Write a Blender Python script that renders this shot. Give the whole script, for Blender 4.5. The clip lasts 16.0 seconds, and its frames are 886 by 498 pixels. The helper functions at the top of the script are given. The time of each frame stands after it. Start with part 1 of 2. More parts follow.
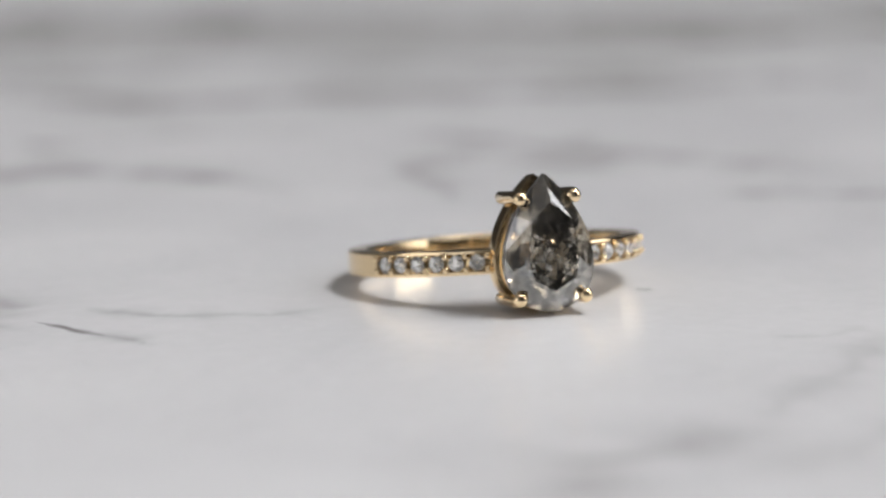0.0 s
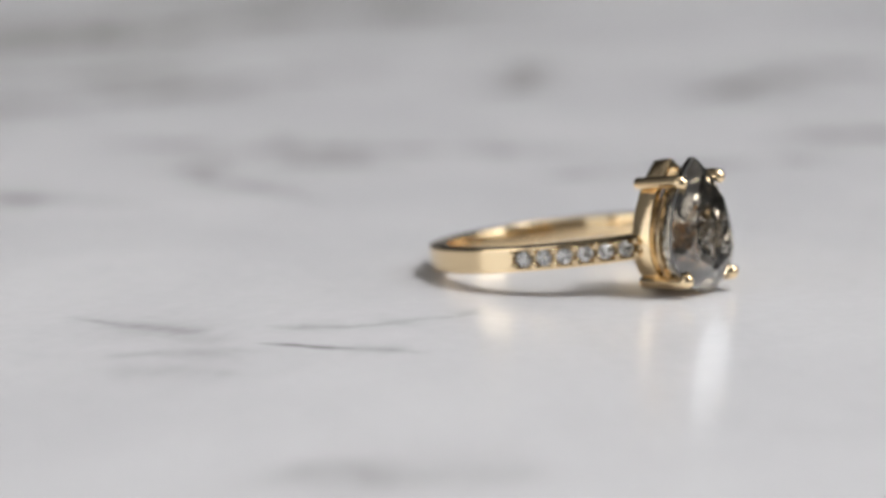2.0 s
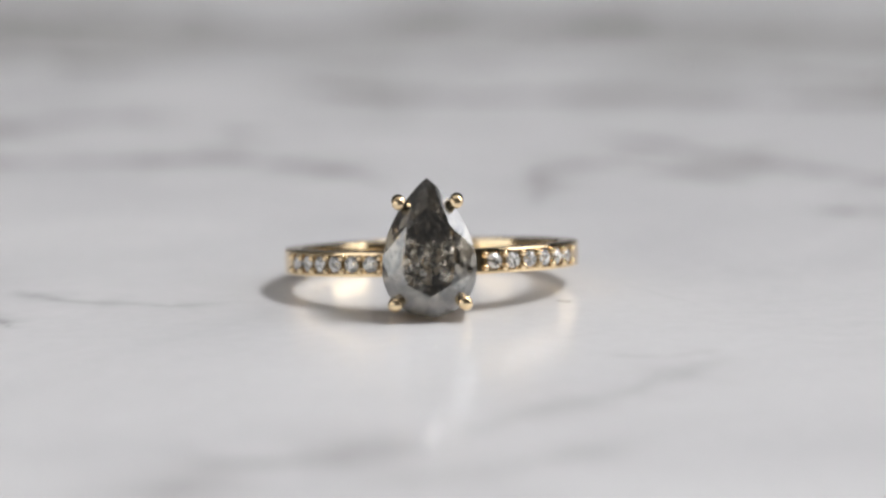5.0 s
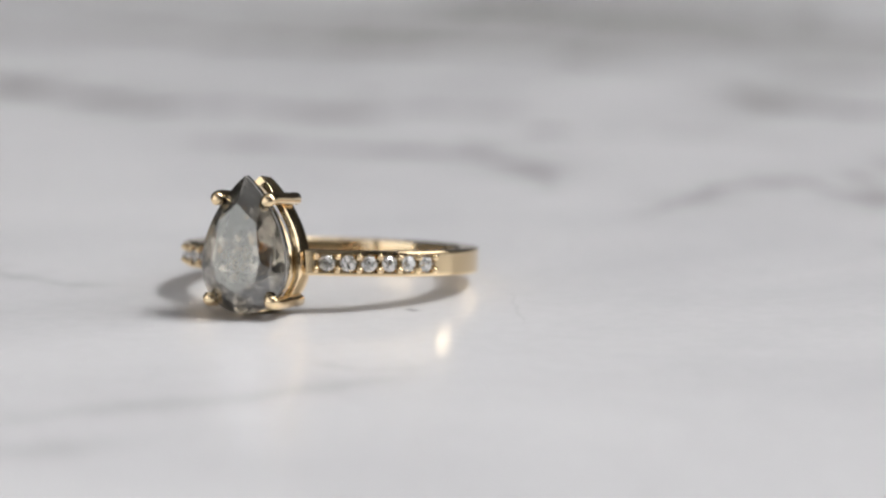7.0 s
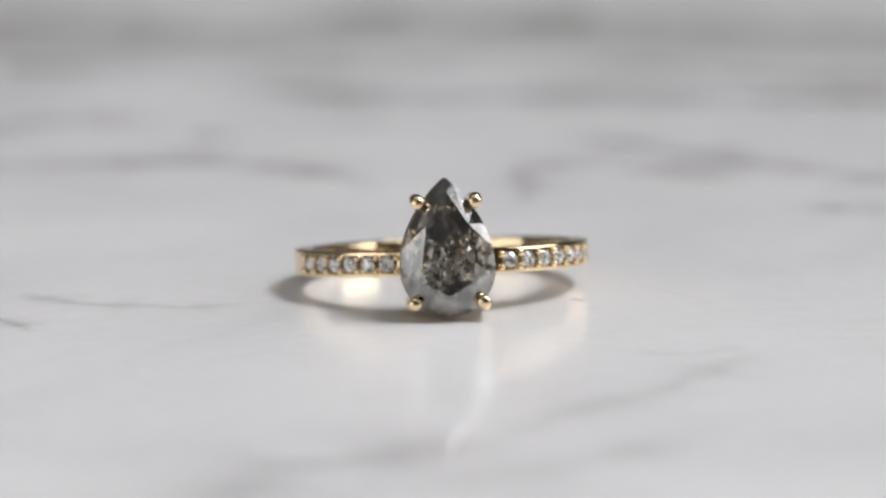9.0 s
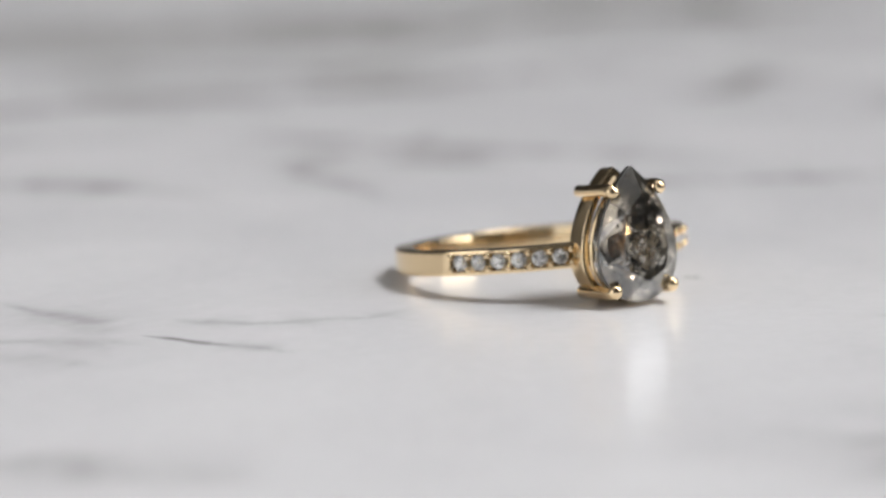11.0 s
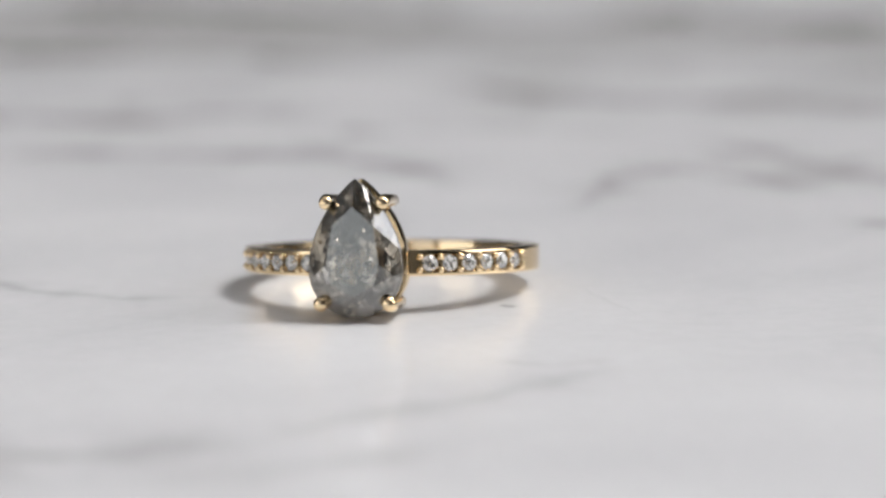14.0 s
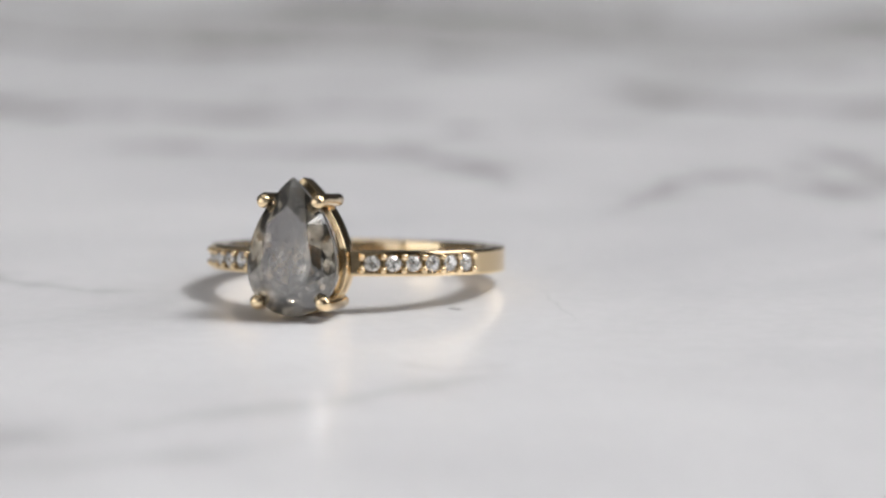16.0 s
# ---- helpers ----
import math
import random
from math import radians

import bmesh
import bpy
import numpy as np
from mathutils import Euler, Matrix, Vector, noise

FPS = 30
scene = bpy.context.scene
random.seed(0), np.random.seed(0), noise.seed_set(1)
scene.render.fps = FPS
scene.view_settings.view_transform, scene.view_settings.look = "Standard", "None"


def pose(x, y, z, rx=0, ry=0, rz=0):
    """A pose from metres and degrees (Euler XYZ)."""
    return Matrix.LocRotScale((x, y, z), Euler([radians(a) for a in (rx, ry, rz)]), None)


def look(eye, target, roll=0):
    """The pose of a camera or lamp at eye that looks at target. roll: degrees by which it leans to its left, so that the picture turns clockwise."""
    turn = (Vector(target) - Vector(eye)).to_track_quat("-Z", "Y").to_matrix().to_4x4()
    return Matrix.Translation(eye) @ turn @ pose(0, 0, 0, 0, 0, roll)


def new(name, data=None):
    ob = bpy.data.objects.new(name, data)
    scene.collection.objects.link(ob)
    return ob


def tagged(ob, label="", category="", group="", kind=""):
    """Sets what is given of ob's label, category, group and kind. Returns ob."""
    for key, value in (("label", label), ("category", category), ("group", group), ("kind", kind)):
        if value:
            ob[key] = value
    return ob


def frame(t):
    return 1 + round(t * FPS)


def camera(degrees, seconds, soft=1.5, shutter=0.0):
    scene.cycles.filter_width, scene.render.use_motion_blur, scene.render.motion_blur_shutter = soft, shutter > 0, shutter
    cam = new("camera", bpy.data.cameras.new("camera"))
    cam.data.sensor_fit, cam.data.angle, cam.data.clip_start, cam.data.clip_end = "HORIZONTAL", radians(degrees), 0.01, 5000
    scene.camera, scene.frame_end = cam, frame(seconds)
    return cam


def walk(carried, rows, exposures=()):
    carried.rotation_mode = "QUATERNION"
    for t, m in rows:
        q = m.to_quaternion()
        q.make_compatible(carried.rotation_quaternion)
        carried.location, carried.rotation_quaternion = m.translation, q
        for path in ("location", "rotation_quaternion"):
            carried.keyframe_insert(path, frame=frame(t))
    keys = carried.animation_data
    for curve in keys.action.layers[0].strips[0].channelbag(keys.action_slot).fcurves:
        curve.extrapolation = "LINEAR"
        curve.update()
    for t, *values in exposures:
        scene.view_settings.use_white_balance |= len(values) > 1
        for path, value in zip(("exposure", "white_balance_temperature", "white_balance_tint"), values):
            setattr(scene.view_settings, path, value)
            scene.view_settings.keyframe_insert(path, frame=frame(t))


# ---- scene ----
MM = 0.001

# ---- camera: stands still on a tripod, long macro lens ----
cam = camera(14.06, 16.0, soft=2.5)
EYE = (0.0, -0.25398, 0.0436)
AIM = (0.01279 * 0.25, -0.25398 + 0.98546 * 0.25, 0.0436 - 0.16944 * 0.25)
walk(cam, [(0.0, look(EYE, AIM, -0.33)), (16.0, look(EYE, AIM, -0.33))],
     exposures=[(0.0, 0.32), (5.0, 0.37), (9.0, 0.40), (16.0, 0.44)])
cam.data.dof.use_dof = True
cam.data.dof.focus_distance = 0.231
cam.data.dof.aperture_fstop = 23.0
cam.data.dof.aperture_blades = 0

# turn of the marble board about its axis: seconds, degrees
TURN = [
    (0.0, 16.5), (0.5, 23.7), (1.0, 30.8), (1.5, 38.0), (1.8, 42.3), (1.9, 43.7), (1.95, 43.9), (2.05, 42.2), (2.2, 39.8),
    (2.5, 35.4), (3.0, 28.3), (3.5, 21.1), (4.0, 14.0), (4.5, 7.0), (5.0, 0.0), (5.5, -7.1), (6.0, -14.1), (6.5, -21.1),
    (6.8, -25.2), (6.9, -26.1), (7.0, -25.2), (7.3, -21.0), (7.5, -18.3), (8.0, -11.4), (8.5, -4.5), (9.0, 2.5), (9.5, 9.4),
    (10.0, 16.4), (10.5, 23.5), (10.9, 29.1), (11.0, 30.4), (11.06, 30.8), (11.12, 30.4), (11.25, 28.7), (11.5, 25.2), (12.0, 18.2), (12.5, 11.1),
    (13.0, 4.1), (13.5, -2.9), (14.0, -9.8), (14.5, -16.7), (15.0, -23.5), (15.2, -26.2), (15.3, -27.4), (15.35, -27.6), (15.4, -26.7), (15.5, -25.3),
    (16.0, -18.4),
]

# ---- world, window light, exposure ----
world = bpy.data.worlds.new("world")
scene.world = world
world.use_nodes = True
wn = world.node_tree.nodes
sky = wn.new("ShaderNodeTexSky")
sky.sky_type, sky.sun_disc, sky.sun_elevation, sky.sun_rotation = "NISHITA", False, radians(35), radians(60)
world.node_tree.links.new(sky.outputs[0], wn["Background"].inputs[0])
wn["Background"].inputs[1].default_value = 0.05

ROOM = (-2.5, 1.75, -3.0, 1.72, -0.762, 3.7)  # x0 x1 y0 y1 z0 z1
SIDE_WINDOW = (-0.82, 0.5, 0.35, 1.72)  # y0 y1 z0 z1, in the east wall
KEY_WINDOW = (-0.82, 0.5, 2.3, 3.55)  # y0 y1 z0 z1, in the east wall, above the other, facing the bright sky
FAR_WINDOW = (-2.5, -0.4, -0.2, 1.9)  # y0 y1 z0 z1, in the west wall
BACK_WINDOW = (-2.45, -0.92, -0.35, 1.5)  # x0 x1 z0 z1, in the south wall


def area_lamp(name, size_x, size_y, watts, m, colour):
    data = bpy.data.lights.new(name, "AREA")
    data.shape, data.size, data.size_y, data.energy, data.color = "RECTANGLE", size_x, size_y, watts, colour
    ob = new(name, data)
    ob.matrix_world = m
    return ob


# ---- materials ----
def material(name):
    mat = bpy.data.materials.new(name)
    mat.use_nodes = True
    nt = mat.node_tree
    nt.nodes.clear()
    out = nt.nodes.new("ShaderNodeOutputMaterial")
    return mat, nt, out


def node(nt, kind, **values):
    n = nt.nodes.new(kind)
    for key, value in values.items():
        n.inputs[key.replace("_", " ")].default_value = value
    return n


def noise_tex(nt, coord, scale, detail=4.0, rough=0.55, distort=0.0):
    n = node(nt, "ShaderNodeTexNoise", Scale=scale, Detail=detail, Roughness=rough, Distortion=distort)
    nt.links.new(coord, n.inputs["Vector"])
    return n.outputs["Fac"]


def ramp(nt, fac, stops):
    n = nt.nodes.new("ShaderNodeValToRGB")
    els = n.color_ramp.elements
    while len(els) < len(stops):
        els.new(0.5)
    for el, (p, c) in zip(els, stops):
        el.position, el.color = p, (*c, 1)
    nt.links.new(fac, n.inputs[0])
    return n.outputs[0]


def plain(name, colour, rough, scale, spread=0.06, bump=0.0, metal=0.0):
    mat, nt, out = material(name)
    tc = nt.nodes.new("ShaderNodeTexCoord").outputs["Object"]
    b = node(nt, "ShaderNodeBsdfPrincipled", Roughness=rough, Metallic=metal)
    f = noise_tex(nt, tc, scale)
    lo, hi = [max(0, c * (1 - spread)) for c in colour], [c * (1 + spread) for c in colour]
    nt.links.new(ramp(nt, f, [(0.3, lo), (0.7, hi)]), b.inputs["Base Color"])
    if bump:
        bp = node(nt, "ShaderNodeBump", Strength=bump, Distance=0.001)
        nt.links.new(noise_tex(nt, tc, scale * 8), bp.inputs["Height"])
        nt.links.new(bp.outputs[0], b.inputs["Normal"])
    nt.links.new(b.outputs[0], out.inputs[0])
    return mat


def gold_material(name, smooth, rough):
    mat, nt, out = material(name)
    tc = nt.nodes.new("ShaderNodeTexCoord").outputs["Object"]
    b = node(nt, "ShaderNodeBsdfPrincipled", Metallic=1.0, Roughness=0.16)
    b.inputs["Base Color"].default_value = (0.84, 0.652, 0.405, 1)
    f = noise_tex(nt, tc, 900, 3)
    r = node(nt, "ShaderNodeMapRange")
    r.inputs["To Min"].default_value, r.inputs["To Max"].default_value = smooth, rough
    nt.links.new(f, r.inputs["Value"])
    nt.links.new(r.outputs[0], b.inputs["Roughness"])
    bp = node(nt, "ShaderNodeBump", Strength=0.06, Distance=0.00006)
    nt.links.new(noise_tex(nt, tc, 1500, 3), bp.inputs["Height"])
    nt.links.new(bp.outputs[0], b.inputs["Normal"])
    nt.links.new(b.outputs[0], out.inputs[0])
    return mat


def salt_pepper_material():
    """Smoky diamond: glass of high index under a faint grey veil, a painted haze for the sheen of its facets, with
    crisp pale and dark flecks.
    """
    mat, nt, out = material("salt_and_pepper_diamond")
    tc = nt.nodes.new("ShaderNodeTexCoord").outputs["Object"]
    glass = node(nt, "ShaderNodeBsdfPrincipled", Roughness=0.0, IOR=2.42, Transmission_Weight=1.0)
    cloud = noise_tex(nt, tc, 420, 5, 0.6, 0.6)
    nt.links.new(ramp(nt, cloud, [(0.42, (0.20, 0.165, 0.115)), (0.54, (0.72, 0.64, 0.52))]), glass.inputs["Base Color"])
    veil = node(nt, "ShaderNodeBsdfPrincipled", Roughness=0.05, IOR=2.3)
    fleck = noise_tex(nt, tc, 1300, 5, 0.7, 1.5)
    nt.links.new(ramp(nt, fleck, [(0.38, (0.03, 0.03, 0.03)), (0.46, (0.50, 0.47, 0.42)), (0.64, (0.85, 0.81, 0.74))]), veil.inputs["Base Color"])
    mix = nt.nodes.new("ShaderNodeMixShader")
    # pale feathers: fine flakes inside larger clouds, gathered about the middle of the stone
    off = nt.nodes.new("ShaderNodeVectorMath")
    off.operation = "DISTANCE"
    nt.links.new(tc, off.inputs[0])
    off.inputs[1].default_value = (0.1 * MM, -13.2 * MM, 0.5 * MM)

    def between(value, lo, hi, out_lo, out_hi):
        n = node(nt, "ShaderNodeMapRange")
        for key, v in (("From Min", lo), ("From Max", hi), ("To Min", out_lo), ("To Max", out_hi)):
            n.inputs[key].default_value = v
        nt.links.new(value, n.inputs["Value"])
        return n.outputs[0]

    def times(p, q):
        n = nt.nodes.new("ShaderNodeMath")
        n.operation = "MULTIPLY"
        nt.links.new(p, n.inputs[0])
        nt.links.new(q, n.inputs[1])
        return n.outputs[0]

    clouds = between(noise_tex(nt, tc, 620, 3, 0.6, 1.0), 0.47, 0.56, 0.0, 1.0)
    flakes = between(noise_tex(nt, tc, 2100, 4, 0.65, 1.6), 0.50, 0.57, 0.0, 1.0)
    middle = between(off.outputs["Value"], 1.3 * MM, 3.6 * MM, 1.0, 0.15)
    amount = times(times(clouds, flakes), middle)
    r = node(nt, "ShaderNodeMapRange")
    # the minimum lays the painted haze on every facet
    r.inputs["To Min"].default_value, r.inputs["To Max"].default_value = 0.025, 0.55
    nt.links.new(amount, r.inputs["Value"])
    nt.links.new(r.outputs[0], mix.inputs[0])
    nt.links.new(glass.outputs[0], mix.inputs[1])
    nt.links.new(veil.outputs[0], mix.inputs[2])
    nt.links.new(mix.outputs[0], out.inputs[0])
    return mat


def accent_material():
    mat, nt, out = material("white_diamond")
    g = node(nt, "ShaderNodeBsdfGlass", Roughness=0.0, IOR=2.4)
    g.inputs["Color"].default_value = (1.0, 0.995, 0.98, 1)
    d = node(nt, "ShaderNodeBsdfPrincipled", Roughness=0.03, IOR=2.4)
    d.inputs["Base Color"].default_value = (0.9, 0.89, 0.87, 1)
    mix = nt.nodes.new("ShaderNodeMixShader")
    tc = nt.nodes.new("ShaderNodeTexCoord").outputs["Object"]
    spin = nt.nodes.new("ShaderNodeVectorMath")
    nt.links.new(tc, spin.inputs[0])
    nt.links.new(nt.nodes.new("ShaderNodeObjectInfo").outputs["Random"], spin.inputs[1])
    # painted sparkle: noise mixes white into the glass where facets would flash
    glint = noise_tex(nt, spin.outputs[0], 3200, 1, 0.5, 0.4)
    r = node(nt, "ShaderNodeMapRange")
    r.inputs["From Min"].default_value, r.inputs["From Max"].default_value = 0.42, 0.6
    r.inputs["To Min"].default_value, r.inputs["To Max"].default_value = 0.08, 0.62
    nt.links.new(glint, r.inputs["Value"])
    nt.links.new(r.outputs[0], mix.inputs[0])
    nt.links.new(g.outputs[0], mix.inputs[1])
    nt.links.new(d.outputs[0], mix.inputs[2])
    nt.links.new(mix.outputs[0], out.inputs[0])
    return mat


def hairline(nt, coord, centre, way, width, strength):
    """A fine uneven line through a point of the board, in millimetres; tapers to its ends."""
    half = math.hypot(*way) / 2 * MM
    ux, uy = way[0] / math.hypot(*way), way[1] / math.hypot(*way)

    def math_node(kind, a, b=None, clamp=False):
        n = nt.nodes.new("ShaderNodeMath")
        n.operation, n.use_clamp = kind, clamp
        for k, value in enumerate((a, b)):
            if isinstance(value, (int, float)):
                n.inputs[k].default_value = value
            elif value is not None:
                nt.links.new(value, n.inputs[k])
        return n.outputs[0]

    def along(x, y):
        n = nt.nodes.new("ShaderNodeVectorMath")
        n.operation = "DOT_PRODUCT"
        nt.links.new(off.outputs[0], n.inputs[0])
        n.inputs[1].default_value = (x, y, 0)
        return n.outputs["Value"]

    off = nt.nodes.new("ShaderNodeVectorMath")
    off.operation = "SUBTRACT"
    nt.links.new(coord, off.inputs[0])
    off.inputs[1].default_value = (centre[0] * MM, centre[1] * MM, 0)
    u, v = along(ux, uy), along(-uy, ux)
    wander = math_node("MULTIPLY", math_node("SUBTRACT", noise_tex(nt, coord, 300, 3), 0.5), 0.0016)
    v = math_node("ABSOLUTE", math_node("ADD", v, wander))
    ends = math_node("SUBTRACT", 1.0, math_node("POWER", math_node("DIVIDE", math_node("ABSOLUTE", u), half), 2.0), True)
    wide = math_node("MULTIPLY", math_node("MULTIPLY_ADD", noise_tex(nt, coord, 700, 2), 1.4), math_node("MULTIPLY", ends, width * MM))
    fall = math_node("SUBTRACT", 1.0, math_node("DIVIDE", v, math_node("ADD", wide, 1e-6)), True)
    return math_node("MULTIPLY", math_node("MULTIPLY", math_node("POWER", fall, 0.6), ends), strength, True)


def marble_material():
    mat, nt, out = material("polished_white_marble")
    tc = nt.nodes.new("ShaderNodeTexCoord").outputs["Object"]
    at = nt.nodes.new("ShaderNodeAttribute")
    at.attribute_name = "vein"
    sep = nt.nodes.new("ShaderNodeSeparateColor")
    nt.links.new(at.outputs["Color"], sep.inputs[0])
    b = node(nt, "ShaderNodeBsdfPrincipled", IOR=1.43, Coat_Weight=0.16, Coat_Roughness=0.08, Coat_IOR=1.4)
    cloud = ramp(nt, noise_tex(nt, tc, 22, 6, 0.6, 0.8), [(0.3, (0.66, 0.66, 0.67)), (0.62, (0.76, 0.76, 0.765))])
    grain = noise_tex(nt, tc, 800, 3)
    streak = noise_tex(nt, tc, 140, 7, 0.7, 1.2)
    # vein strength broken up by two noises
    m1 = nt.nodes.new("ShaderNodeMath")
    m1.operation = "MULTIPLY_ADD"
    nt.links.new(streak, m1.inputs[0])
    m1.inputs[1].default_value, m1.inputs[2].default_value = 3.2, -0.65
    m2 = nt.nodes.new("ShaderNodeMath")
    m2.operation, m2.use_clamp = "MULTIPLY", True
    nt.links.new(sep.outputs[0], m2.inputs[0])
    nt.links.new(m1.outputs[0], m2.inputs[1])
    mix = nt.nodes.new("ShaderNodeMix")
    mix.data_type = "RGBA"
    nt.links.new(m2.outputs[0], mix.inputs["Factor"])
    nt.links.new(cloud, mix.inputs["A"])
    mix.inputs["B"].default_value = (0.19, 0.172, 0.162, 1)
    mix2 = nt.nodes.new("ShaderNodeMix")
    mix2.data_type = "RGBA"
    crack = hairline(nt, tc, (-28.3, -22.0), (3.4, -6.8), 0.5, 0.8)
    scratch = hairline(nt, tc, (16.6, -17.2), (8.6, -15.8), 0.14, 0.08)
    either = nt.nodes.new("ShaderNodeMath")
    either.operation = "MAXIMUM"
    nt.links.new(crack, either.inputs[0])
    nt.links.new(scratch, either.inputs[1])
    nt.links.new(either.outputs[0], mix2.inputs["Factor"])
    nt.links.new(mix.outputs["Result"], mix2.inputs["A"])
    mix2.inputs["B"].default_value = (0.075, 0.055, 0.048, 1)
    mix3 = nt.nodes.new("ShaderNodeMix")
    mix3.data_type, mix3.blend_type = "RGBA", "MULTIPLY"
    mix3.inputs["Factor"].default_value = 1.0
    nt.links.new(mix2.outputs["Result"], mix3.inputs["A"])
    nt.links.new(ramp(nt, grain, [(0.3, (0.96, 0.96, 0.96)), (0.7, (1.0, 1.0, 1.0))]), mix3.inputs["B"])
    nt.links.new(mix3.outputs["Result"], b.inputs["Base Color"])
    r = node(nt, "ShaderNodeMapRange")
    r.inputs["To Min"].default_value, r.inputs["To Max"].default_value = 0.17, 0.25
    nt.links.new(noise_tex(nt, tc, 60, 4), r.inputs["Value"])
    nt.links.new(r.outputs[0], b.inputs["Roughness"])
    bp = node(nt, "ShaderNodeBump", Strength=0.05, Distance=0.0002)
    nt.links.new(noise_tex(nt, tc, 350, 3), bp.inputs["Height"])
    nt.links.new(bp.outputs[0], b.inputs["Normal"])
    nt.links.new(b.outputs[0], out.inputs[0])
    return mat


GOLD = gold_material("polished_yellow_gold", 0.06, 0.16)
BAND_GOLD = gold_material("worn_yellow_gold", 0.09, 0.2)
SMOKY = salt_pepper_material()
ACCENT = accent_material()


def girdle_material():
    mat, nt, out = material("frosted_girdle")
    tc = nt.nodes.new("ShaderNodeTexCoord").outputs["Object"]
    b = node(nt, "ShaderNodeBsdfPrincipled", Roughness=0.55, IOR=2.42, Transmission_Weight=0.35)
    nt.links.new(ramp(nt, noise_tex(nt, tc, 2500), [(0.3, (0.06, 0.056, 0.05)), (0.7, (0.15, 0.145, 0.135))]), b.inputs["Base Color"])
    nt.links.new(b.outputs[0], out.inputs[0])
    return mat


GIRDLE = girdle_material()
MARBLE = marble_material()
DARK_WALL = plain("grey_wall_paint", (0.028, 0.028, 0.028), 0.85, 9, 0.05, 0.1)
GREY_WALL = plain("mid_grey_wall_paint", (0.12, 0.12, 0.12), 0.85, 9, 0.05, 0.1)
CEIL = plain("ceiling_paint", (0.6, 0.6, 0.6), 0.9, 9, 0.03)
WOOD = plain("oak_floor", (0.22, 0.15, 0.09), 0.5, 14, 0.2, 0.1)
TABLE = plain("table_top_paint", (0.55, 0.55, 0.55), 0.5, 20, 0.05)
FRAME = plain("window_frame_paint", (0.8, 0.8, 0.79), 0.4, 12, 0.03)
INCL = plain("black_inclusion", (0.012, 0.011, 0.01), 0.5, 2000, 0.4)
FEATHER_GLINT = plain("pale_inclusion_glint", (0.85, 0.79, 0.69), 0.4, 2000, 0.15)


# ---- mesh helpers ----
def mesh_object(name, bm, mat, parent=None, label="", smooth=35):
    me = bpy.data.meshes.new(name)
    bm.to_mesh(me)
    bm.free()
    me.materials.append(mat)
    if smooth:
        me.polygons.foreach_set("use_smooth", [True] * len(me.polygons))
        me.set_sharp_from_angle(angle=radians(smooth))
    ob = new(name, me)
    ob.parent = parent
    return tagged(ob, label) if label else ob


def part(name, bm, mat, parent, label="", smooth=35):
    return mesh_object(name, bm, mat, parent, label, smooth)


def box(bm, x0, x1, y0, y1, z0, z1):
    m = Matrix.Translation(((x0 + x1) / 2, (y0 + y1) / 2, (z0 + z1) / 2)) @ Matrix.Diagonal((x1 - x0, y1 - y0, z1 - z0, 1))
    return bmesh.ops.create_cube(bm, size=1, matrix=m)["verts"]


def rounded_box(x0, x1, y0, y1, z0, z1, r, seg=2):
    bm = bmesh.new()
    box(bm, x0, x1, y0, y1, z0, z1)
    bmesh.ops.bevel(bm, geom=bm.edges[:], offset=r, segments=seg, affect="EDGES", profile=0.5)
    return bm


def loft(rings, closed=True, caps=False):
    """Quads between rings of equally many points; closed: the last ring meets the first."""
    bm = bmesh.new()
    vs = [[bm.verts.new(p) for p in ring] for ring in rings]
    n, k = len(vs), len(vs[0])
    for i in range(n if closed else n - 1):
        a, b = vs[i], vs[(i + 1) % n]
        for j in range(k):
            bm.faces.new((a[j], a[(j + 1) % k], b[(j + 1) % k], b[j]))
    if caps and not closed:
        bm.faces.new(vs[0])
        bm.faces.new(vs[-1])
    bmesh.ops.recalc_face_normals(bm, faces=bm.faces[:])
    return bm


def hull(points):
    bm = bmesh.new()
    for p in points:
        bm.verts.new(p)
    bmesh.ops.convex_hull(bm, input=bm.verts[:])
    bmesh.ops.dissolve_limit(bm, angle_limit=radians(0.6), verts=bm.verts[:], edges=bm.edges[:])
    bmesh.ops.recalc_face_normals(bm, faces=bm.faces[:])
    return bm


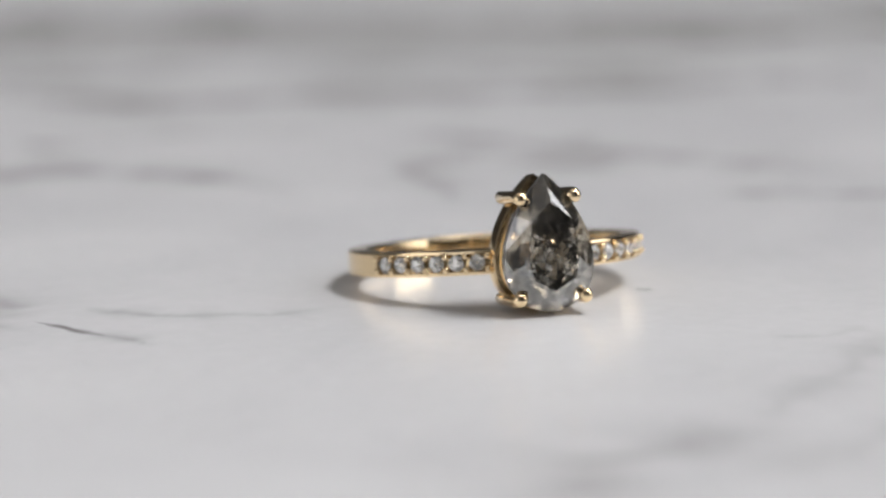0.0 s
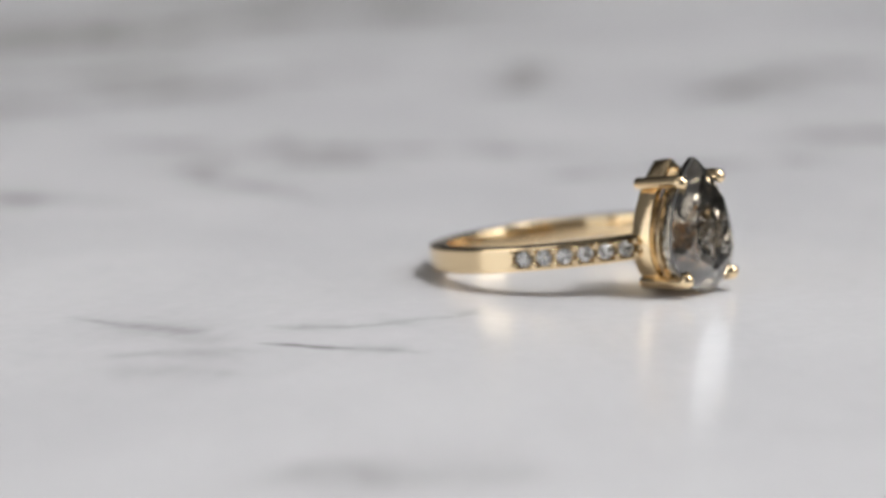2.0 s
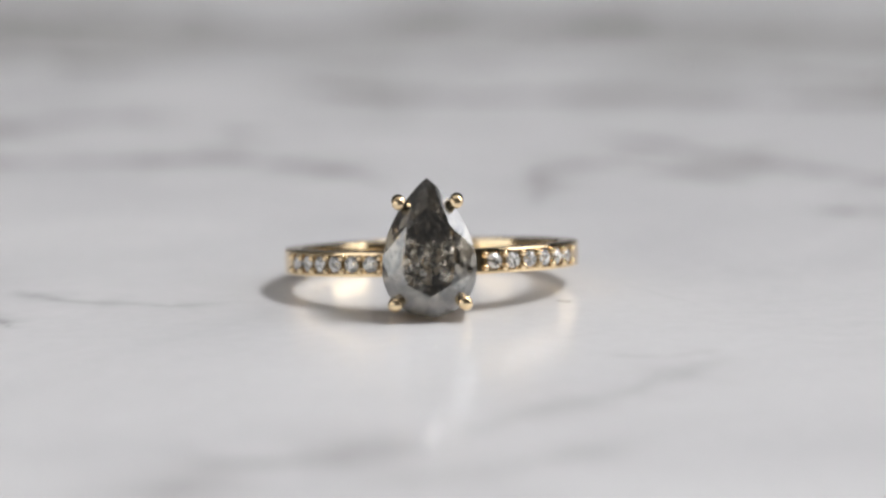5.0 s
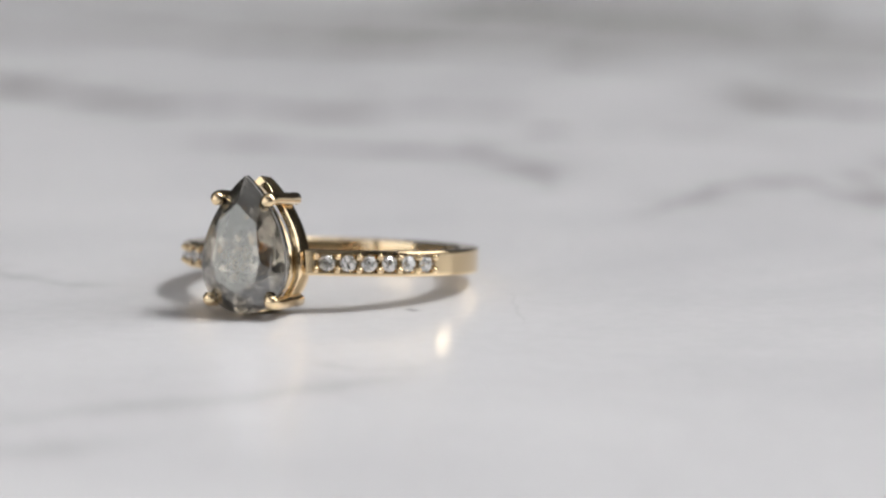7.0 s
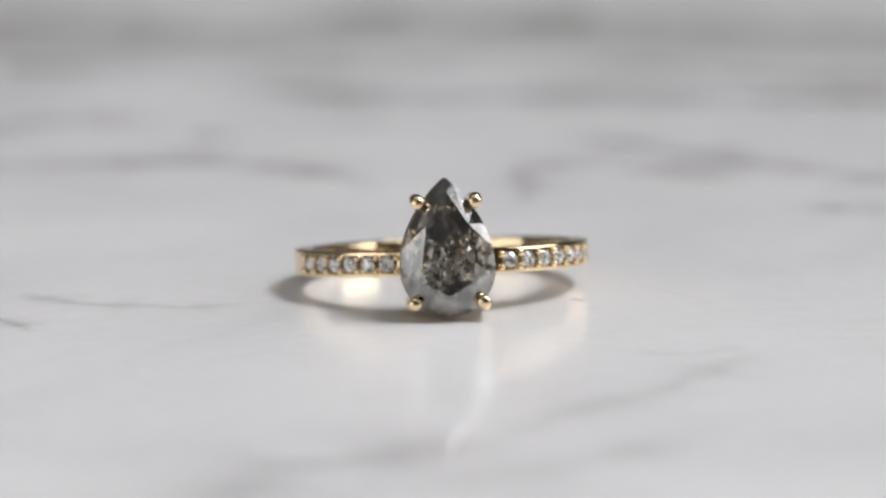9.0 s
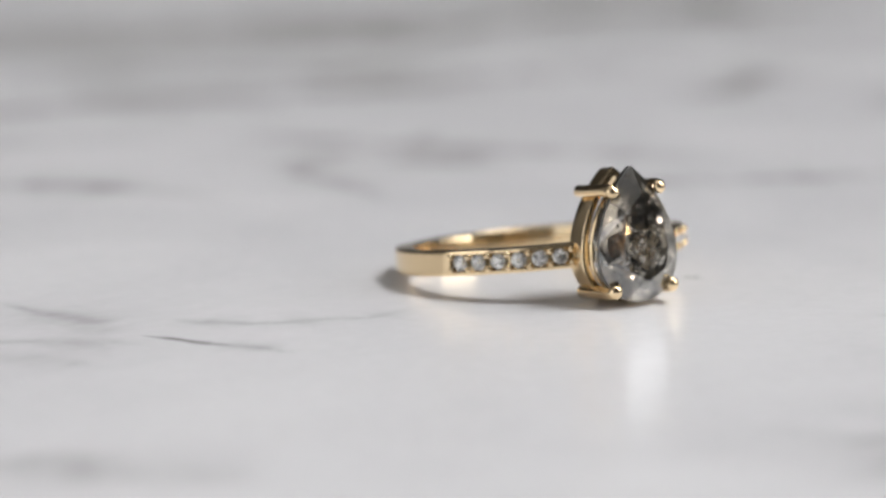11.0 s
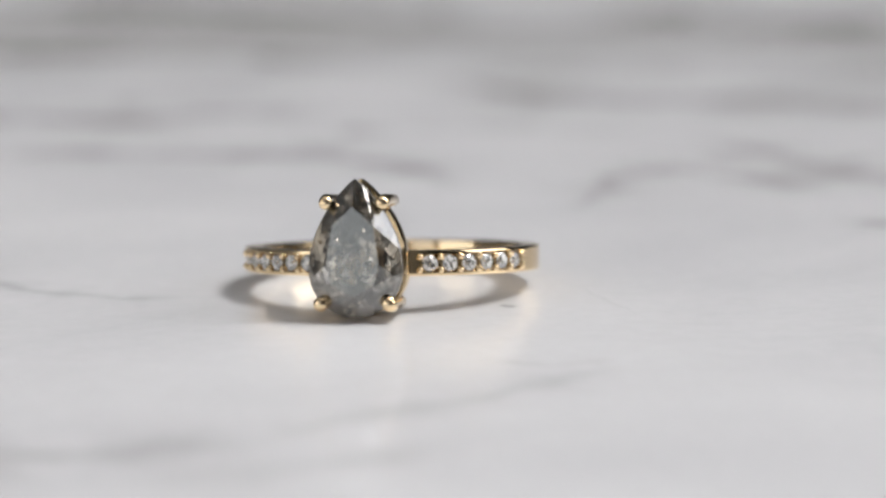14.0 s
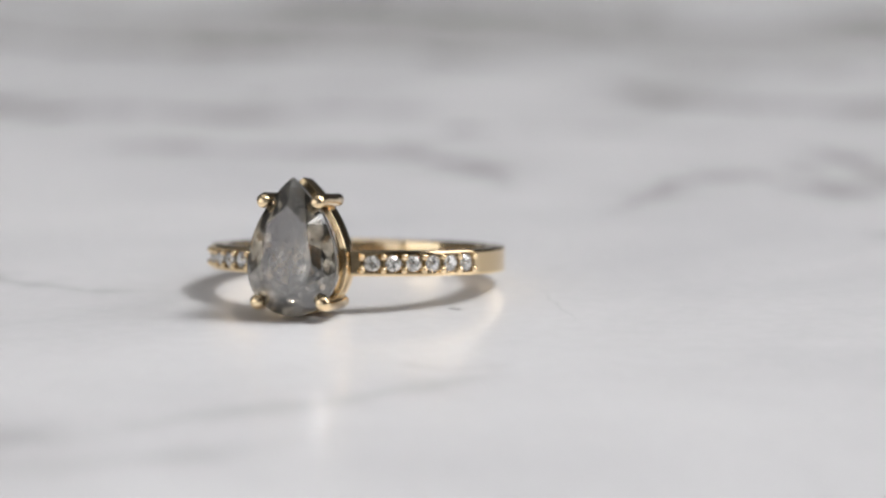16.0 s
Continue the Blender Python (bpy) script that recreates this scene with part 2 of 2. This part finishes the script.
# ---- the room that closes the place ----
def build_room():
    x0, x1, y0, y1, z0, z1 = ROOM
    t = 0.12

    def slab(name, dims, mat, label, category):
        bm = bmesh.new()
        box(bm, *dims)
        return tagged(mesh_object(name, bm, mat, smooth=0), label, category, kind="structure")

    slab("floor", (x0 - t, x1 + t, y0 - t, y1 + t, z0 - t, z0), WOOD, "brown oak floor under the table", "floor")
    slab("ceiling", (x0 - t, x1 + t, y0 - t, y1 + t, z1, z1 + t), CEIL, "plain white painted ceiling", "ceiling")

    slab("wall_north", (x0 - t, x1 + t, y1, y1 + t, z0, z1), DARK_WALL, "dark grey painted wall", "wall")

    def window_wall(name, side, openings, mat, label):
        """A wall with openings one above the other, a framed window in each and the daylight that it lets in."""
        north = side in ("north", "south")
        lo, hi = (x0 - t, x1 + t) if north else (y0, y1)
        near = {"north": y1, "south": y0, "east": x1, "west": x0}[side]
        out = -1 if side in ("west", "south") else 1
        d0, d1 = sorted((near, near + out * t))
        bm = bmesh.new()

        def block(p0, p1, q0, q1):
            box(bm, *((p0, p1, d0, d1) if north else (d0, d1, p0, p1)), q0, q1)

        low = z0
        a0, a1 = openings[0][1][:2]
        block(lo, a0, z0, z1)
        block(a1, hi, z0, z1)
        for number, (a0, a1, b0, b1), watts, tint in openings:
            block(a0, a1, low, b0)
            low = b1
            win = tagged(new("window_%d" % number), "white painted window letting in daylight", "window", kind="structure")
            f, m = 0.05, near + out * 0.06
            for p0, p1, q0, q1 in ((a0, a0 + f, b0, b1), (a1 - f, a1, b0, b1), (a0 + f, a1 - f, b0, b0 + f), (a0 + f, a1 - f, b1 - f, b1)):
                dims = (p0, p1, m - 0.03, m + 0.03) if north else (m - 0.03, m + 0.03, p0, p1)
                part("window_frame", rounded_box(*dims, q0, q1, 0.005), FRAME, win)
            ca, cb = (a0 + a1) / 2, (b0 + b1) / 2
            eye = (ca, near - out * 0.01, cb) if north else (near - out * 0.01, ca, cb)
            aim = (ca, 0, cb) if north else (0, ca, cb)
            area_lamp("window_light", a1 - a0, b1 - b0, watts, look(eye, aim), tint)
        block(a0, a1, low, z1)
        tagged(mesh_object(name, bm, mat, smooth=0), label, "wall", kind="structure")

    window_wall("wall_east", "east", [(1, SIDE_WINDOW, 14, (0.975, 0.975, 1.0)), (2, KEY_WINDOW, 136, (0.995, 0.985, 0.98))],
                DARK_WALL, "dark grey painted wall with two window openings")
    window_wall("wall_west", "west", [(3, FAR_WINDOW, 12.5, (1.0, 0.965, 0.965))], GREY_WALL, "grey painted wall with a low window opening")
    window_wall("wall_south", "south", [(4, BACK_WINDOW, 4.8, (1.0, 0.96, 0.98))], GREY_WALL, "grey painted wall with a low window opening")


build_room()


def build_table():
    table = tagged(new("table"), "plain pale table under the marble board", "table")
    table.location = (0, 0, -0.012)
    part("tabletop", rounded_box(-0.55, 0.55, -0.5, 0.5, -0.03, 0.0, 0.004), TABLE, table)
    for sx in (-1, 1):
        for sy in (-1, 1):
            x, y = sx * 0.49, sy * 0.44
            part("leg", rounded_box(x - 0.03, x + 0.03, y - 0.03, y + 0.03, -0.75, -0.0302, 0.004), WOOD, table)


build_table()

# ---- the marble board ----

def vein(field, gx, gy, pts, width, strength, seed):
    """Adds a wandering soft line through the points (millimetres) to the field."""
    best = np.full(gx.shape, 1e9)
    along = np.zeros(gx.shape)
    run = 0.0
    for (ax, ay), (bx, by) in zip(pts, pts[1:]):
        dx, dy = bx - ax, by - ay
        n2 = dx * dx + dy * dy + 1e-9
        t = np.clip(((gx - ax) * dx + (gy - ay) * dy) / n2, 0, 1)
        d = np.hypot(gx - ax - t * dx, gy - ay - t * dy)
        near = d < best
        along = np.where(near, run + t * math.sqrt(n2), along)
        best = np.where(near, d, best)
        run += math.sqrt(n2)
    # tapering ends, uneven width
    taper = np.clip(np.minimum(along, run - along) / (0.22 * run + 0.01) + 0.25, 0, 1)
    uneven = 0.75 + 0.35 * np.sin(along * 0.9 / (0.3 + width) + seed) + 0.2 * np.sin(along * 2.3 / (0.3 + width) + 2 * seed)
    w = width * np.clip(uneven, 0.3, 1.5) * (0.4 + 0.6 * taper)
    core = np.exp(-((best / w) ** 2)) + 0.4 * np.exp(-((best / (3.2 * w)) ** 2))
    np.maximum(field, 0.77 * strength * taper * core, out=field)


def build_board():
    half, thick = 0.235, 0.012
    # grid finer near the ring
    s = np.linspace(-1, 1, 601)
    c = (0.34 * s + 0.66 * s ** 3) * (half - 0.001) * 1000
    gx, gy = np.meshgrid(c, c, indexing="ij")
    # wander
    wx, wy = np.zeros(gx.shape), np.zeros(gx.shape)
    for k, (f, amp) in enumerate(((0.05, 2.0), (0.13, 0.9), (0.31, 0.4), (0.8, 0.16))):
        for j in range(3):
            a = 1.1 * k + 2.1 * j
            wx += amp / 2 * np.sin(f * (gx * math.cos(a) + gy * math.sin(a)) * (1 + 0.2 * j) + 3 * j + k)
            wy += amp / 2 * np.sin(f * (gx * math.sin(a + 1) - gy * math.cos(a + 1)) * (1 + 0.17 * j) + 5 * j + 2 * k)
    near = np.clip((np.hypot(gx, gy + 20) - 15) / 40, 0.12, 1)
    gx2, gy2 = gx + wx * near, gy + wy * near
    grey = np.zeros(gx.shape)
    # fine veins round the ring

    def v(pts, w, k):
        vein(grey, gx2, gy2, pts, w, k, pts[0][0])

    v([(-27.5, -23.5), (-25.1, -26.8), (-24.0, -29.5)], 0.5, 0.4)
    v([(-25.7, -15.3), (-24.4, -18.0), (-20.6, -20.3), (-17.2, -20.9), (-14.7, -22.1), (-11.3, -20.8)], 0.7, 0.22)
    v([(-33.5, -6.1), (-32.7, -9.6), (-30.8, -13.5), (-30.6, -16.0)], 1.4, 0.34)
    v([(-40.0, -16.8), (-36.7, -18.2), (-34.1, -20.4), (-31.5, -21.5)], 1.7, 0.3)
    v([(-43, -20), (-39, -23), (-36, -27)], 2.2, 0.16)
    v([(-34, -10), (-32.5, -15), (-31, -19)], 2.4, 0.16)
    v([(-24.7, -17.2), (-21.3, -20.4)], 0.7, 0.25)
    v([(-50.6, -44.6), (-50.7, -49.3), (-51.6, -53.0)], 2.0, 0.42)
    v([(-44.9, -56.1), (-47.8, -51.4), (-53, -46)], 2.4, 0.25)
    v([(13.0, -38.5), (17.1, -39.5), (21, -37)], 0.6, 0.12)
    v([(10.7, -20.9), (11.2, -21.2), (11.7, -21.4)], 0.4, 0.9)
    # the pale streak in the foreground
    v([(-18.2, -73.2), (-14.1, -70.2), (-12.0, -66.4), (-6.2, -66.0), (1.7, -61.5)], 2.6, 0.33)
    v([(1.7, -61.5), (4.6, -58.3), (9.5, -53.0), (14.0, -49.3), (17.1, -44.2), (21, -40)], 1.5, 0.17)
    v([(-6, -70), (2, -69), (9, -66), (13, -62)], 2.5, 0.18)
    # broad soft veins behind
    v([(-55, 62), (-48, 66), (-36.8, 64.1), (-29.1, 69.7), (-18, 72)], 2.6, 0.55)
    v([(-81.6, 71.9), (-61.8, 66.3), (-55.6, 62.3)], 3.0, 0.75)
    v([(-56.5, 63.5), (-53.5, 62)], 2.6, 0.9)
    v([(-39.6, 75.2), (-36.1, 76.3)], 2.5, 0.5)
    v([(-45, 40.0), (-35.3, 43.4), (-26.6, 43.7), (-17.1, 43.3), (-11.0, 40.2), (-5.6, 35.0), (-2.0, 29.3)], 2.0, 0.46)
    v([(-19.4, 50.9), (-15.1, 43.4)], 1.8, 0.35)
    v([(-15.5, 61.5), (-10.5, 61.0)], 2.0, 0.6)
    v([(-10.5, 61.0), (2.3, 65.3), (12, 62)], 1.5, 0.3)
    v([(9.5, 20.4), (11.4, 28.9), (10.7, 35.4), (16.6, 43.3), (26, 36.0), (33, 39)], 1.6, 0.4)
    v([(18.9, 59.4), (23.1, 55.6), (30.3, 41.0), (39.6, 33.3), (47, 26)], 2.2, 0.46)
    v([(29.8, 17.0), (37.3, 16.1), (50.2, 10.7), (58, 6)], 1.3, 0.5)
    v([(60.8, 18.2), (65.8, 15.4), (70.8, 11.1), (80, 2)], 2.2, 0.6)
    v([(-16.8, 100.1), (-7.8, 95.0), (1.0, 84.7), (16.0, 82.9), (45.3, 77.1), (57, 81), (69.2, 79.0)], 3.2, 0.6)
    v([(60, 81), (69.2, 78.0)], 3.2, 0.5)
    v([(64.9, 59.3), (70.6, 62.7), (83.2, 72.9)], 2.8, 0.6)
    v([(74.3, 43.0), (82.7, 43.3), (96.6, 48.1), (110, 46)], 2.8, 0.6)
    v([(90, 41), (98, 49)], 2.8, 0.5)
    v([(35.4, 53.1), (28, 44), (22.3, 37.0)], 1.4, 0.35)
    v([(19.4, 49.6), (23.9, 42.4), (26.6, 34.8)], 1.4, 0.35)
    v([(19.4, 99.7), (31.0, 103.8), (47.0, 92.4), (66, 97)], 4.0, 0.5)
    v([(-11.5, 109.1), (3.4, 105.5), (14, 112)], 4.0, 0.45)
    v([(-3.3, 163.7), (6.5, 156.8), (16.0, 150.1), (34, 148)], 9.0, 0.8)
    v([(-75.7, 165.4), (-45.7, 160.4), (-25.6, 152.9)], 8.0, 0.75)
    v([(-100, 120), (-70, 112), (-40, 118), (-22, 108)], 5.0, 0.7)
    # the next two wide bands paint the dimmer light at the far end as veining
    v([(-130, 152), (-70, 138), (0, 142), (60, 133), (130, 150)], 13.0, 0.5)
    v([(-90, 108), (-40, 128), (20, 122), (70, 112), (120, 84)], 8.0, 0.3)
    v([(50, 130), (80, 122), (105, 128), (140, 110)], 7.0, 0.75)
    rng = random.Random(9)
    for k in range(16):
        a = rng.uniform(0, 6.28)
        r = rng.uniform(120, 210)
        x, y, d = r * math.cos(a), r * math.sin(a), rng.uniform(0, 6.28)
        pts = []
        for _ in range(5):
            pts.append((x, y))
            d += rng.uniform(-0.6, 0.6)
            x, y = x + 16 * math.cos(d), y + 16 * math.sin(d)
        v(pts, rng.uniform(2, 6), rng.uniform(0.3, 0.6))
    n = len(c)
    top = np.stack([gx, gy, np.zeros_like(gx)], -1).reshape(-1, 3) * MM
    idx = np.arange(n * n).reshape(n, n)
    quads = np.stack([idx[:-1, :-1], idx[1:, :-1], idx[1:, 1:], idx[:-1, 1:]], -1).reshape(-1, 4)
    # eased edge, side and underside
    border = np.concatenate([idx[:-1, 0], idx[-1, :-1], idx[:0:-1, -1], idx[0, :0:-1]])
    rim = top[border]
    low = rim * (half / (half - 0.001)) + (0, 0, -0.001)
    base = low + (0, 0, -thick + 0.001)
    m, k = len(border), n * n
    verts = np.concatenate([top, low, base])
    faces = quads.tolist()
    for i in range(m):
        j = (i + 1) % m
        faces.append((int(border[i]), k + i, k + j, int(border[j])))
        faces.append((k + i, k + m + i, k + m + j, k + j))
    faces.append(tuple(k + m + i for i in range(m))[::-1])
    me = bpy.data.meshes.new("marble_board")
    me.from_pydata(verts.tolist(), [], faces)
    me.validate()
    bm = bmesh.new()
    bm.from_mesh(me)
    bmesh.ops.recalc_face_normals(bm, faces=bm.faces[:])
    bm.to_mesh(me)
    bm.free()
    col = np.zeros((len(me.vertices), 4), np.float32)
    col[: n * n, 0], col[:, 3] = grey.ravel(), 1
    at = me.color_attributes.new("vein", "FLOAT_COLOR", "POINT")
    at.data.foreach_set("color", col.ravel())
    me.materials.append(MARBLE)
    ob = new("marble_board", me)
    return tagged(ob, "polished white marble board with soft grey veins", "marble board")


board = build_board()


# ---- the ring: local millimetres, band axis z, stone towards -y, tip up ----
BAND_R, BAND_IN, BAND_W = 9.9, 8.55, 0.83
PAVE_FROM, PAVE_TO = 20.3, 69.2
GEM_ANGLES = [24.3 + 8.15 * i for i in range(6)]
STONE_X, STONE_Y, STONE_LOW, STONE_R, STONE_TIP = -0.24, -12.35, -0.29, 3.05, 5.59
RING_POSE = pose(2.33 * MM, -15.3 * MM, 2.07 * MM, -7.2, -1.3, 0)


def at_angle(deg, r, z):
    """A point of the band; 0 degrees is at the stone, positive to +x."""
    a = radians(deg)
    return Vector((math.sin(a) * r, -math.cos(a) * r, z)) * MM


def pear(u, scale=1.0):
    """Outline of the stone, u from 0 to 1 anticlockwise from the tip: x, z in millimetres about the centre of the round end."""
    top = STONE_TIP - STONE_LOW
    v = u * 2
    side = -1 if v < 1 else 1
    v = v if v < 1 else 2 - v
    if v < 0.56:
        s = v / 0.56
        z, w = top * (1 - s), STONE_R * (1 - (1 - s) ** 2) ** 0.93
    else:
        a = (v - 0.56) / 0.44 * math.pi / 2
        z, w = -STONE_R * math.sin(a), STONE_R * math.cos(a)
    return side * w * scale, z * scale


def build_band():
    edges = [-PAVE_TO, -PAVE_FROM, PAVE_FROM, PAVE_TO]
    angles = sorted({round(-180 + 2.0 * i, 3) for i in range(180)} | {round(e + d, 3) for e in edges for d in (-0.35, 0.35)})
    rings = []
    for a in angles:
        deep = 0.5 if PAVE_FROM < abs(a) < PAVE_TO else 0.0
        w, c = BAND_W, 0.10
        top = BAND_R - 0.8 * min(1.0, max(0.0, (14.5 - abs(a)) / 2.0))  # saddle under the stone
        prof = [(BAND_IN + 0.18, -w), (top - c, -w), (top - 0.03, -w + 0.03), (top, -w + c), (top, -w + 0.23),
                (top - deep, -w + 0.29), (top - deep, w - 0.29), (top, w - 0.23), (top, w - c), (top - 0.03, w - 0.03),
                (top - c, w), (BAND_IN + 0.18, w), (BAND_IN + 0.06, w - 0.12), (BAND_IN + 0.01, w - 0.45), (BAND_IN, 0), (BAND_IN + 0.01, -w + 0.45), (BAND_IN + 0.06, -w + 0.12)]
        rings.append([at_angle(a, r, z) for r, z in prof])
    return loft(rings)


def stone_points():
    def ring3(n, scale, y, shift=0.0, dz=0.0):
        out = []
        for i in range(n):
            x, z = pear(((i + shift) / n) % 1.0, scale)
            out.append(Vector((STONE_X + x, y, STONE_LOW + z + dz)) * MM)
        return out

    y = STONE_Y
    pts = ring3(56, 1.0, y - 0.07) + ring3(56, 1.0, y + 0.12)
    # table: eight corners, pointed towards the tip
    for x, z in ((0, 4.1), (1.35, 2.9), (1.7, 0.45), (1.4, -0.9), (0, -1.7)):
        for sx in ((-1, 1) if x else (1,)):
            pts.append(Vector((STONE_X + sx * x, y - 1.12, STONE_LOW + z)) * MM)
    pts.append(Vector((STONE_X, y - 0.63, STONE_LOW + 5.0)) * MM)
    # where kite and upper girdle facets meet
    for x, z in ((0.8, 4.15), (2.05, 2.0), (2.6, -0.35), (1.05, -2.4)):
        for sx in (-1, 1):
            pts.append(Vector((STONE_X + sx * x, y - 0.5, STONE_LOW + z)) * MM)
    # pavilion: lower girdle facets, mains and a short keel
    pts += ring3(32, 0.995, y + 0.45) + ring3(16, 0.965, y + 0.85, 0.5, 0.03)
    pts += ring3(8, 0.64, y + 1.85, 0.5, 0.15) + ring3(8, 0.37, y + 2.55, 0.0, 0.25)
    pts += [Vector((STONE_X, y + 3.1, STONE_LOW + z)) * MM for z in (-0.1, 1.1)]
    return pts


def build_rail(back, front, k0, k1):
    """Pear-shaped rail behind the stone."""
    rings, n = [], 96
    y0, y1, th = back, front, 0.42
    for i in range(n):
        u = i / n
        x, z = pear(u, 1.0)
        x2, z2 = pear((u + 0.004) % 1, 1.0)
        x1, z1 = pear((u - 0.004) % 1, 1.0)
        t = Vector((x2 - x1, z2 - z1)).normalized()
        nx, nz = -t.y, t.x  # outward or inward
        if nx * x + nz * (z - 0.5) > 0:
            nx, nz = -nx, -nz
        prof = []
        for y, k, d in ((y0, k0, 0.0), (y0 - 0.10, k0 + 0.01, -0.05), (y1 + 0.10, k1, -0.05), (y1, k1, 0.0), (y1, k1, th), (y0, k0, th)):
            prof.append(Vector((STONE_X + x * k + nx * d, y, STONE_LOW + z * k + nz * d)) * MM)
        rings.append(prof)
    return loft(rings)


def build_prong(x, z, y_tip, r):
    """A claw: a round wire from the rail, running forward, with a rounded tip bent a little over the stone."""
    rings, n = [], 14
    cx, cz = STONE_X, STONE_LOW + 0.6
    inx, inz = (cx - x), (cz - z)
    k = math.hypot(inx, inz)
    inx, inz = inx / k, inz / k
    y0 = -8.75
    stations = [(y0, 0.88, 0.10), (y0 - 0.08, 0.95, 0.08), (-10.6, 0.95, 0.05), (-11.8, 0.97, 0.0), (y_tip + 0.85, 1.0, 0.0), (y_tip + 0.5, 1.05, 0.08),
                (y_tip + 0.28, 1.06, 0.13), (y_tip + 0.12, 0.88, 0.16), (y_tip + 0.03, 0.55, 0.17), (y_tip, 0.15, 0.17)]
    for y, s, lean in stations:
        px, pz = x + inx * lean, z + inz * lean
        rings.append([Vector((px + r * s * math.cos(a), y, pz + r * s * math.sin(a))) * MM for a in (2 * math.pi * j / n for j in range(n))])
    return loft(rings, closed=False, caps=True)


def build_ring():
    ring = tagged(new("ring"), "yellow gold ring with a pear-shaped grey diamond, lying on marble", "ring")
    ring.matrix_world = RING_POSE
    part("band", build_band(), BAND_GOLD, ring, "polished yellow gold band", 30)
    bm = hull(stone_points())
    for f in bm.faces:
        f.material_index = 1 if abs(f.normal.y) < 0.03 else 0  # the ground girdle is matt
    stone = part("pear_diamond", bm, SMOKY, ring, "smoky grey pear-cut diamond with dark inclusions", 0)
    stone.data.materials.append(GIRDLE)
    rng = random.Random(4)
    # clouds of inclusions: a pale feathered patch under the table, a black net and specks before it, a few specks all
    # through;
    # the pale flakes also stand in for light thrown back by the pavilion
    clouds = (("pale_inclusion_glint", FEATHER_GLINT, 46, 0.2, (-0.95, -0.5), 0.36, 0.2),
              ("dark_inclusion", INCL, 60, 0.08, (-1.0, -0.7), 0.4, 0.3),
              ("dark_speck", INCL, 40, 0.07, (-0.5, 0.3), 0.8, 0.3))
    for name, mat, count, size, deep, spread, up in clouds:
        bm = bmesh.new()
        for _ in range(count):
            x, z = pear(rng.random(), rng.random() ** 0.6 * spread)
            y = STONE_Y + rng.uniform(*deep)
            k = size * rng.uniform(0.3, 1.6)
            m = Matrix.Translation(Vector((STONE_X + x, y, STONE_LOW + z + up)) * MM) @ Euler([rng.uniform(-0.4, 0.4), rng.uniform(0, 6), rng.uniform(-0.4, 0.4)]).to_matrix().to_4x4()
            made = bmesh.ops.create_icosphere(bm, subdivisions=1, radius=1, matrix=m @ Matrix.Diagonal((k * MM, k * 0.15 * MM, k * rng.uniform(0.25, 1.0) * MM, 1)))["verts"]
            for vert in made:
                vert.co += Vector([rng.uniform(-0.35, 0.35) * k * MM, rng.uniform(-0.1, 0.1) * k * MM, rng.uniform(-0.35, 0.35) * k * MM])
        part(name, bm, mat, stone, smooth=0)
    part("gallery_rail", build_rail(-8.7, -10.35, 0.955, 0.985), BAND_GOLD, ring, "pear-shaped gold gallery rail")
    part("seat_rail", build_rail(-10.1, -10.75, 0.8, 0.84), BAND_GOLD, ring, "thin gold seat under the stone")
    for x, z, tip, r in ((-1.89, 4.17, -13.1, 0.44), (1.89, 4.17, -13.1, 0.44), (-2.31, -2.55, -13.1, 0.45), (2.31, -2.55, -13.1, 0.45)):
        part("prong", build_prong(STONE_X + x, z, tip, r), GOLD, ring, smooth=50)
    # accent diamonds
    pts = []
    for i in range(16):
        a = 2 * math.pi * i / 16
        for rr, h in ((0.54, 0.02), (0.54, -0.03)):
            pts.append(Vector((math.cos(a) * rr, math.sin(a) * rr, h)) * MM)
    for i in range(8):
        a = 2 * math.pi * i / 8
        pts.append(Vector((math.cos(a) * 0.3, math.sin(a) * 0.3, 0.18)) * MM)
        a += math.pi / 8
        pts.append(Vector((math.cos(a) * 0.43, math.sin(a) * 0.43, 0.115)) * MM)
    pts.append(Vector((0, 0, -0.46)) * MM)
    first = None
    for side in (-1, 1):
        for g in GEM_ANGLES:
            if first is None:
                ob = part("accent_diamond", hull(pts), ACCENT, ring, "small round white accent diamond", 0)
                first = ob.data
            else:
                ob = new("accent_diamond", first)
                ob.parent = ring
                tagged(ob, "small round white accent diamond")
            p = at_angle(side * g, BAND_R - 0.09, 0)
            q = Vector((p.x, p.y, 0)).to_track_quat("Z", "Y")
            ob.matrix_basis = Matrix.Translation(p) @ q.to_matrix().to_4x4() @ pose(0, 0, 0, 0, 0, 37 * g)
    bead = None
    for side in (-1, 1):
        for i in range(7):
            for z in (-0.42, 0.42):
                if bead is None:
                    bm = bmesh.new()
                    bmesh.ops.create_icosphere(bm, subdivisions=2, radius=0.24 * MM)
                    ob = part("bead_prong", bm, GOLD, ring, smooth=80)
                    bead = ob.data
                else:
                    ob = new("bead_prong", bead)
                    ob.parent = ring
                ob.matrix_basis = Matrix.Translation(at_angle(side * (20.2 + 8.15 * i), BAND_R + 0.03, z))
    return ring


ring = build_ring()


# ---- the board turns to and fro, the ring rides on it ----
def motions():
    walk(board, [(t, pose(0, 0, 0, 0, 0, a)) for t, a in TURN])
    walk(ring, [(t, pose(0, 0, 0, 0, 0, a) @ RING_POSE) for t, a in TURN])


motions()
